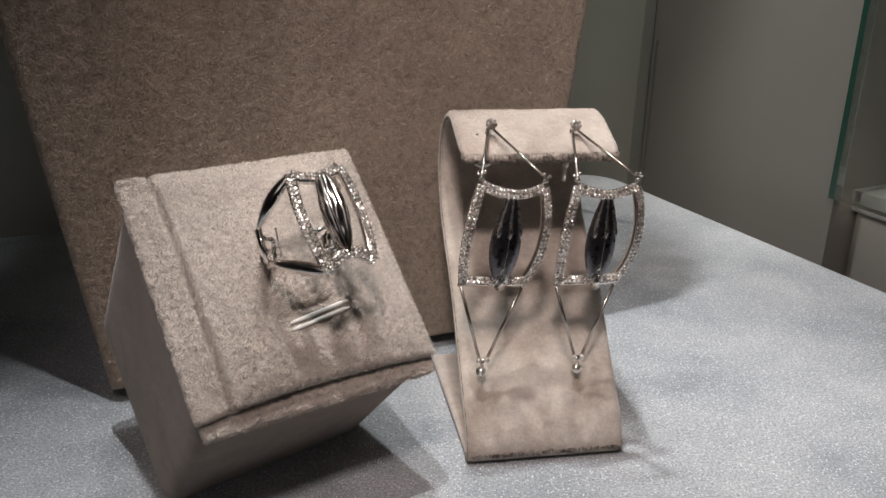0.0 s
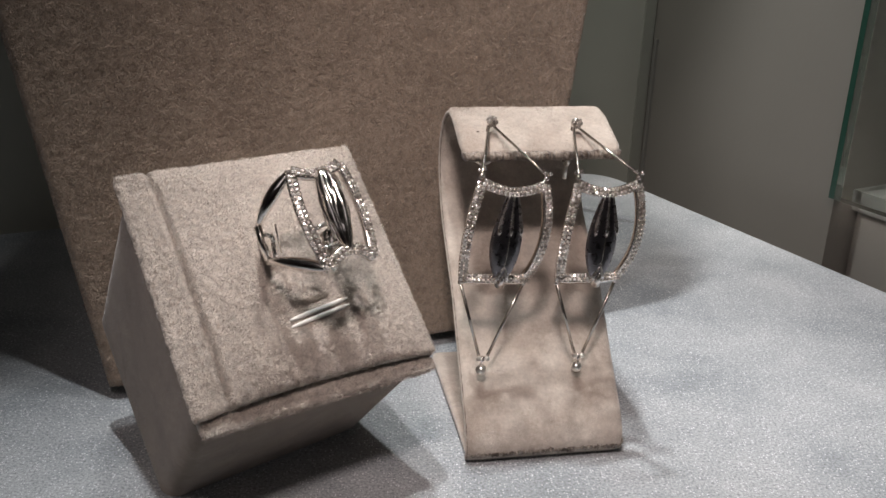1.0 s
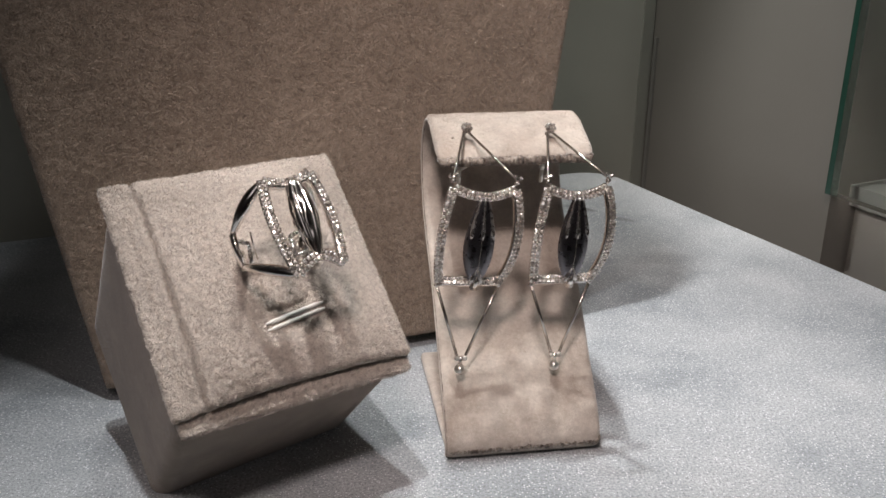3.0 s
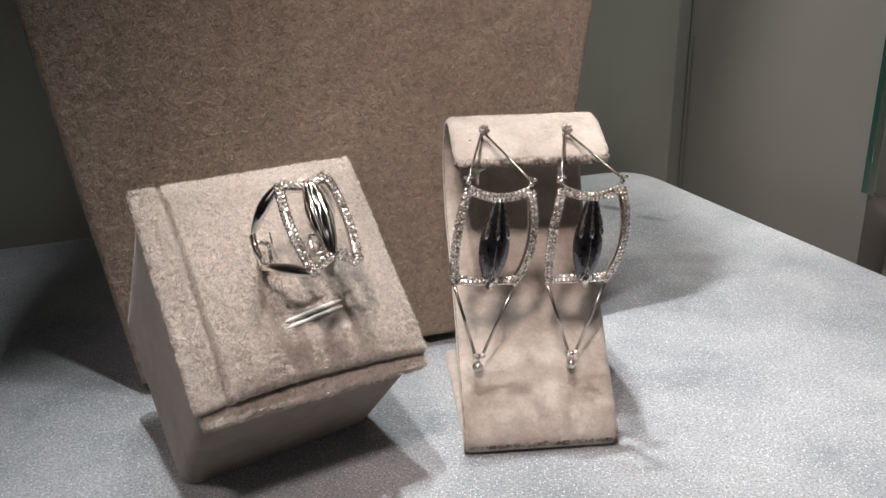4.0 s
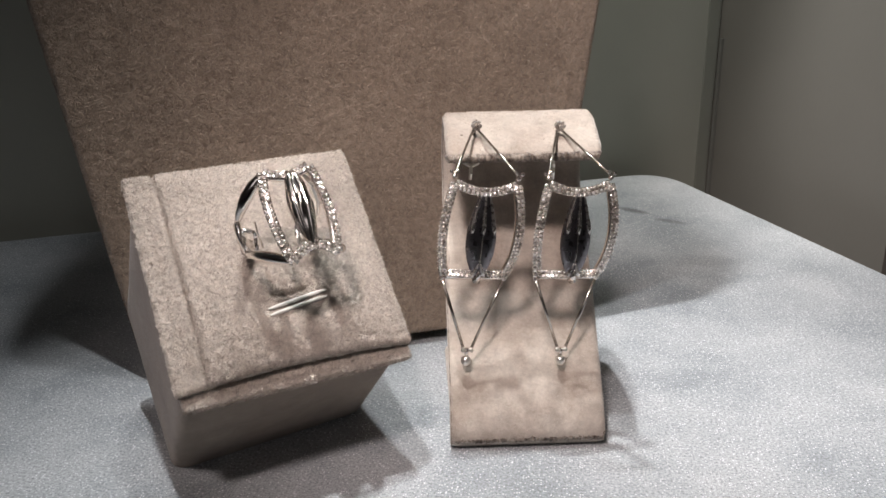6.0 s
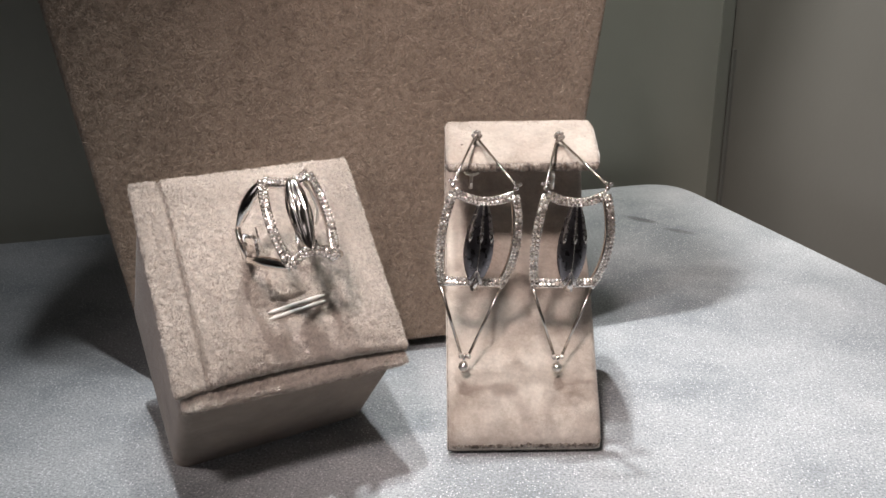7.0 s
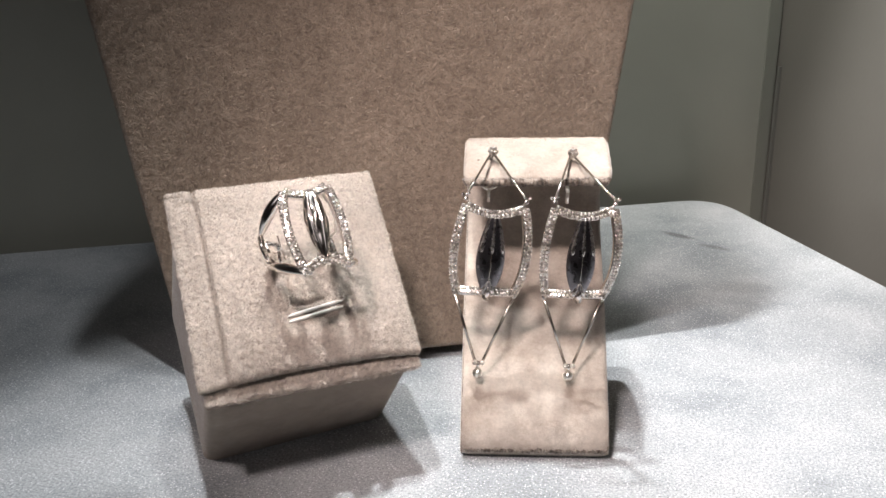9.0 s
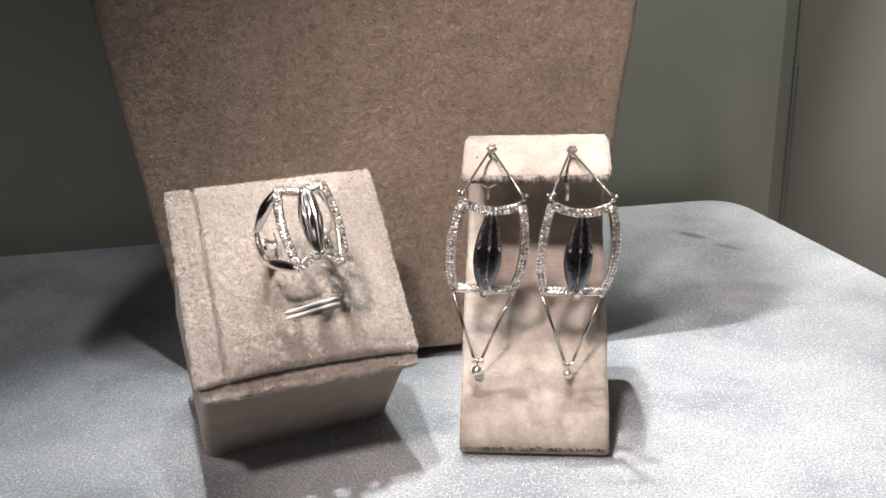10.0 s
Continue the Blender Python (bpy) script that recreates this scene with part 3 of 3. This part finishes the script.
def ring():
    """The ring, in the axes of the cube: w across, d down the slope, n out of the cushion."""
    ob = thing("ring", CUBE, "wide white-gold ring with pave frame and polished pod", "ring")
    tl, tr, br, bl = Vector((0.0205, 0.0158, 0.0236)), Vector((0.0291, 0.0160, 0.0244)), Vector((0.0305, 0.0325, 0.0206)), Vector((0.0218, 0.0331, 0.0211))
    sides = {"left": (tl, bl, (-0.0014, 0, 0.0009), (-0.30, 0.15, 0.94)), "right": (tr, br, (0.0014, 0, -0.0006), (0.30, 0.15, 0.94)),
             "top": (tl, tr, (0, 0.0012, -0.0002), (0, -0.1, 0.99)), "bottom": (bl, br, (0, -0.0019, 0.0010), (0, 0.35, 0.93))}
    for key, (a, b, bulge, n) in sides.items():
        pts = curve3(a, b, bulge, 13)
        norms = [n] * 13
        rail = part("frame_bar", band(pts, norms, 0.0019, 0.0011), SILVER, ob)
        set_stones(rail, pts, norms, 0.00086, 0.00039, 0.00060)
    part("pod", pod((0.0253, 0.0170, 0.0248), (0.0260, 0.0312, 0.0222), 0.0043, 0.0046, (0.1, 0.1, 1), 8, 1.0, 0.40, 0.35, 0.2, 0.035), SILVER, ob, "polished grooved white-gold pod")
    # the open side: two leaves meet a polished cross bar over the shank
    knee_t, knee_b = Vector((0.0156, 0.0203, 0.0146)), Vector((0.0163, 0.0257, 0.0121))
    for a, b in ((tl, knee_t), (bl, knee_b)):
        leaf = [a.lerp(b, k / 12) + Vector((-0.0007, 0, 0.0005)) * math.sin(k * math.pi / 12) for k in range(13)]
        part("shoulder", tube(leaf, [0.00042 + 0.00072 * math.sin(math.pi * (k / 12) ** 0.8) for k in range(13)], 16), SILVER, ob, "polished leaf-shaped shoulder")
        rim = [p + Vector((0.0010 * math.sin(k * math.pi / 12), 0.0002, -0.0010)) for k, p in enumerate(leaf)]
        part("shoulder_rim", tube(rim, 0.00022, 8), SILVER, ob)
    part("cross_bar", band([knee_t, knee_t.lerp(knee_b, 0.5) + Vector((-0.0002, 0, 0)), knee_b], [(-1, 0, 0.4)] * 3, 0.0012, 0.0009), SILVER, ob)
    # the far side, mostly under the frame: a thin arc above and a leaf below
    part("shoulder", tube([(0.0284, 0.0166, 0.0226), (0.0300, 0.0178, 0.0205), (0.0313, 0.0200, 0.0172), (0.0314, 0.0212, 0.0142), (0.0310, 0.0205, 0.0112), (0.0306, 0.0197, 0.0090)], [0.0004, 0.00034, 0.0003, 0.0003, 0.0003, 0.0004], 10), CLASP, ob, "thin bright arc of the far shoulder")
    part("shoulder", tube([br, br + Vector((0.0022, -0.0020, -0.0034)), Vector((0.0336, 0.0272, 0.0130)), Vector((0.0316, 0.0243, 0.0092))], [0.0005, 0.0009, 0.0009, 0.0004], 14), SILVER, ob, "polished leaf-shaped shoulder")
    # a slotted gallery at each end of the shank
    for corners in (((0.0172, 0.0196, 0.0102), (0.0197, 0.0203, 0.0096), (0.0198, 0.0240, 0.0072), (0.0180, 0.0238, 0.0076)),
                    ((0.0282, 0.0202, 0.0090), (0.0312, 0.0194, 0.0090), (0.0316, 0.0243, 0.0090), (0.0278, 0.0242, 0.0090))):
        loop = [Vector(c) for c in corners]
        gallery = part("gallery", merge(*[band([a, a.lerp(b, 0.5), b], [(0, 0, 1)] * 3, 0.0006, 0.0008) for a, b in zip(loop, loop[1:] + loop[:1])]), PETAL, ob, "slotted satin gallery")
        part("beading", merge(*[ball(a.lerp(b, (k + 0.5) / 6) + Vector((0, 0, 0.0004)), 0.00016, 1) for a, b in (loop[:2], loop[2:]) for k in range(6)]), BEAD, gallery)
    part("gallery_wire", tube([(0.0194, 0.0199, 0.0132), (0.0199, 0.0213, 0.0112), (0.0209, 0.0232, 0.0082)], 0.00016, 8), SILVER, ob)
    low = 0.0217
    for hoop in ([knee_t.lerp(knee_b, 0.5), Vector((0.0168, 0.0226, 0.0104)), Vector((0.0186, low, 0.0068)), Vector((0.0222, low, 0.0036)), Vector((0.0256, low, 0.0028))],
                 [Vector((0.0314, 0.0218, 0.0090)), Vector((0.0306, low, 0.0062)), Vector((0.0288, low, 0.0036)), Vector((0.0256, low, 0.0028))]):
        aim = [(p - Vector((0.0256, low, 0.0130))) for p in hoop]
        part("shank", band(hoop, aim, 0.0030, 0.0009), SILVER, ob)
    return ob


ring()


def earring():
    """A long drop earring that hangs from its stud at the origin: y away from the viewer, z up."""
    ob = thing("earring", Matrix(), "long white-gold drop earring with pave frame and polished pod", "earring", "pair of earrings")
    tl, tr = Vector((-0.0066, -0.0180, -0.0078)), Vector((0.0062, -0.0180, -0.0078))
    bl, br = Vector((-0.0067, -0.0153, -0.0286)), Vector((0.0062, -0.0153, -0.0286))
    sides = ((tl, bl, (-0.0017, -0.0024, 0), (-0.25, -0.96, 0.1)), (tr, br, (0.0013, -0.0024, 0), (0.25, -0.96, 0.1)),
             (tl, tr, (0, -0.0004, -0.0016), (0, -0.95, 0.3)), (bl, br, (0, -0.0012, 0.0003), (0, -0.75, 0.65)))
    for a, b, bulge, n in sides:
        pts = curve3(a, b, bulge, 15)
        norms = [n] * 15
        bar = part("frame_bar", band(pts, norms, 0.0019, 0.0012), SILVER, ob)
        set_stones(bar, pts, norms, 0.00090, 0.00041, 0.00066)
    high, deep_end = Vector((-0.0002, -0.0187, -0.0094)), Vector((-0.0002, -0.0187, -0.0284))
    body = part("pod", pod(high, deep_end, 0.0064, 0.0034, (0, -1, 0.12), 4, 1.28, 0.34, 0.0, 0.09), DARK_REFLECT, ob, "polished pod, dark reflection put into its colour")
    for x in (-1, 0, 1):
        path, thick = [], []
        for i in range(11):
            t = 0.005 + i * 0.044
            r = 0.94 * (0.34 * (1 - t) ** 1.5 + 0.97 * math.sin(math.pi * t ** 1.28) ** 0.74)
            flare = 0.0003 * max(0.0, (i - 6) / 4)
            path.append(high.lerp(deep_end, t) + Vector((x * 0.0032 * r * 0.74, -0.0017 * r * (1 - 0.1 * t) * (0.74 if x else 0.94) - flare, 0)))
            thick.append((0.0002, 0.00022, 0.00024, 0.00027, 0.0003, 0.00034, 0.00039, 0.00044, 0.00046, 0.0004, 0.00014)[i])
        part("petal", tube(path, thick, 12), PETAL, body, "silver petal with a flared tip")
    for x in (-1, 1):
        path = []
        for i in range(6):
            t = 0.79 + i * 0.036
            r = 0.94 * (0.34 * (1 - t) ** 1.5 + 0.97 * math.sin(math.pi * t ** 1.28) ** 0.74 + 0.10 * t ** 3)
            path.append(high.lerp(deep_end, t) + Vector((x * (0.0002 + 0.00021 * i), -0.0017 * r * (1 - 0.1 * t) * 0.92, 0)))
        part("sepal", tube(path, [0.00008, 0.00022, 0.00034, 0.00042, 0.00044, 0.0003], 10), PETAL, body, "small silver lower petal")
    ridge = []
    for i in range(12):
        t = 0.44 + i * 0.036
        r = 0.94 * (0.34 * (1 - t) ** 1.5 + 0.97 * math.sin(math.pi * t ** 1.28) ** 0.74 + 0.10 * t ** 3)
        ridge.append(high.lerp(deep_end, t) + Vector((0, -0.0017 * r * (1 - 0.1 * t) * 0.95, 0)))
    part("ridge", tube(ridge, [0.00005] + [0.00011] * 10 + [0.00005], 8), WIRE, body, "thin bright centre ridge")
    part("tip", tube([(-0.0002, -0.0200, -0.0258), (-0.0002, -0.0196, -0.0272), (-0.0002, -0.0187, -0.0286)], [0.0001, 0.0005, 0.0010], 12), SILVER, body, "silver tip")
    for s, top, low in ((-1, tl, bl), (1, tr, br)):
        knob = top + Vector((s * 0.0002, 0.0002, 0.0013))
        part("hinge", merge(ball(knob, 0.0006), ball(knob + Vector((s * 0.0007, 0, 0.0009)), 0.00045), ball(knob + Vector((-s * 0.0005, 0, 0.0012)), 0.00045)), SILVER, ob)
        part("upper_wire", tube([(s * 0.0006, -0.0008, -0.0006), knob + Vector((0, 0, 0.0006))], 0.00028), WIRE, ob)
        eye = low + Vector((s * 0.0003, 0.0003, -0.0010))
        part("hinge", ball(eye, 0.0006), SILVER, ob)
        part("lower_wire", tube([eye, (s * 0.0010, -0.0158, -0.0455)], 0.00034), WIRE, ob)
        part("claw", ball((s * 0.0009, -0.0160, -0.0462), 0.00055), CLASP, ob)
    part("bead_link", tube([(0, -0.0159, -0.0458), (0, -0.0159, -0.0475)], 0.0004), SILVER, ob)
    part("bead", ball((0, -0.0159, -0.0488), 0.00115, 3), CLASP, ob, "polished drop bead")
    stud = part("stud", ball((0, -0.0004, 0.0004), 0.00115, 2, (1, 0.8, 1)), CLASP, ob)
    for k in range(7):
        a = k * math.tau / 6
        at = Vector((0.0008 * math.cos(a), -0.0013, 0.0004 + 0.0008 * math.sin(a))) if k < 6 else Vector((0, -0.0016, 0.0004))
        stone = new("stone", CUT)
        stone.parent = stud
        stone.matrix_basis = Matrix.Translation(at) @ pose(0, 0, 0, 90 + 20 * math.sin(a), 0, 20 * math.cos(a)) @ Matrix.Diagonal((0.00052, 0.00052, 0.00052, 1))
    part("post", tube([(0, 0.0005, -0.0002), (0, 0.0030, -0.0088)], 0.00042), WIRE, ob)
    part("clasp", merge(tube([(-0.0022, 0.0020, -0.0076), (-0.0014, 0.0018, -0.0086), (0.0002, 0.0016, -0.0094), (0.0016, 0.0018, -0.0087), (0.0024, 0.0020, -0.0078)], 0.00042), tube([(0.0002, 0.0016, -0.0092), (0.0004, 0.0016, -0.0124)], 0.00042)), CLASP, ob, "earring back clasp")
    return ob


first = earring()
first.matrix_basis = pose(0.0201, 0.2083, 0.0663, 0, 6.0, 16) @ Matrix.Scale(0.984, 4)
second = copy_thing(first, pose(0.0378, 0.2116, 0.0657, 0, 3.4, 17.5))
for child in second.children:
    if child.name.startswith("clasp"):
        child.matrix_basis = Matrix.Translation((0, 0.0018, 0)) @ pose(0, 0, 0, 0, 0, 78) @ Matrix.Translation((0, -0.0018, 0))

# ---- the earring stand: one bent suede-covered strip ----
STAND = pose(0, 0, 0, 0, 0, 9.9)


def stand_mesh():
    """The strip in profile (depth, height), from the lip over the top, down the slope and back under as a foot."""
    profile = [(0.1752, 0.0609), (0.1790, 0.0624), (0.1830, 0.0640), (0.1870, 0.0655), (0.1910, 0.0659), (0.1956, 0.0643), (0.1994, 0.0605),
               (0.2012, 0.0558), (0.2004, 0.0498), (0.1966, 0.0432), (0.1910, 0.0378), (0.1850, 0.0335), (0.1795, 0.0290), (0.1745, 0.0238),
               (0.1695, 0.0182), (0.1645, 0.0130), (0.1600, 0.0082), (0.1578, 0.0042), (0.1580, 0.0012)]
    pts = [Vector((0, a + 0.0220, b)) for a, b in profile]
    dense = []
    for i in range(len(pts) - 1):
        p0, p1, p2, p3 = pts[max(i - 1, 0)], pts[i], pts[i + 1], pts[min(i + 2, len(pts) - 1)]
        steps = max(2, round((p2 - p1).length / 0.0008))
        for k in range(steps):
            t = k / steps
            dense.append(0.5 * (2 * p1 + (p2 - p0) * t + (2 * p0 - 5 * p1 + 4 * p2 - p3) * t * t + (3 * p1 - p0 - 3 * p2 + p3) * t ** 3))
    dense.append(pts[-1])
    bm = bmesh.new()
    half, thick, count = 0.0168, 0.00115, 44
    rows = []
    for i, p in enumerate(dense):
        way = (dense[min(i + 1, len(dense) - 1)] - dense[max(i - 1, 0)]).normalized()
        n = Vector((0, -way.z, way.y))
        mid = 0.0652 + 0.0006 * min(1, p.z / 0.06)
        tip = min(1.0, min(i, len(dense) - 1 - i) / 3)
        ring_ = []
        for s, row in ((1, range(count + 1)), (-1, range(count, -1, -1))):
            for k in row:
                f = 2 * k / count - 1
                e = max(0.0, abs(f) * half - (half - 0.0012)) / 0.0012
                h = thick * math.sqrt(max(0.04, 1 - e * e)) * (0.35 + 0.65 * tip)
                cut = (0.0010 * (1 - min(1, i / 4)) ** 2) if i < 4 else 0
                q = Vector((mid + f * (half - cut), p.y, p.z)) + n * s * h
                q += n * s * 0.00006 * (noise.noise(q * 900) + 0.6 * noise.noise(q * 2100))
                ring_.append(bm.verts.new(q))
        rows.append(ring_)
    size = len(rows[0])
    for a, b in zip(rows, rows[1:]):
        for k in range(size):
            bm.faces.new((a[k], a[(k + 1) % size], b[(k + 1) % size], b[k]))
    bm.faces.new(rows[0][::-1])
    bm.faces.new(rows[-1])
    seams = []
    for s in (-1,):
        line = []
        for i, p in enumerate(dense):
            way = (dense[min(i + 1, len(dense) - 1)] - dense[max(i - 1, 0)]).normalized()
            mid = 0.0654 + 0.0006 * min(1, p.z / 0.06)
            line.append(Vector((mid + s * (half - 0.0001), p.y, p.z)) - Vector((0, -way.z, way.y)) * thick * 0.45)
        seams.append(tube(line, 0.00011, 8))
    return bm, seams


stand = thing("earring_stand", STAND @ Matrix.Translation((0.0654, 0.200, 0)), "curved cream suede earring stand with rolled top lip", "earring stand")
cover, seams = stand_mesh()
strip = part("strip", cover, SUEDE_STAND, stand)
for line in seams:
    seam = part("seam", line, SUEDE_WORN, stand, "dark glued seam along the side edge")
    seam.matrix_parent_inverse = Matrix.Translation((-0.0654, -0.200, 0))
foot = part("foot", soft_box((0.0490, 0.1802, 0.0), (0.0818, 0.2260, 0.0023), 0.0010, 0.0012, fuzz=0.00004), SUEDE_STAND, stand, "smooth pale base plate")
foot.matrix_parent_inverse = Matrix.Translation((-0.0654, -0.200, 0))
for name, y, z, r, words in (("lip_edge", 0.1966, 0.0606, 0.0009, "worn brown suede edge"), ("front_edge", 0.1797, 0.0027, 0.0011, "scuffed brown front edge")):
    rough_edge = [(0.0494 + i * 0.0322 / 140, y + 0.0003 * noise.noise((i * 0.5, y, 0)), z + 0.00032 * noise.noise((i * 0.45, 3, y))) for i in range(141)]
    edge = part(name, tube(rough_edge, [r + 0.0005 * noise.noise((i * 0.8, 7, y)) for i in range(141)], 10), SUEDE_WORN, stand, words)
    edge.matrix_parent_inverse = Matrix.Translation((-0.0654, -0.200, 0))
hole = part("pin_hole", ball((0.0525, 0.1992, 0.0651), 0.00032, 2, (1, 1, 0.6)), SUEDE_WORN, stand, "small empty pin hole")
hole.matrix_parent_inverse = Matrix.Translation((-0.0654, -0.200, 0))
strip.matrix_parent_inverse = Matrix.Translation((-0.0654, -0.200, 0))
nap(strip, stand, NAP_STAND, 22, 0.00022, 0.00012, (0, -0.7, 0.7), "very short cream suede nap")
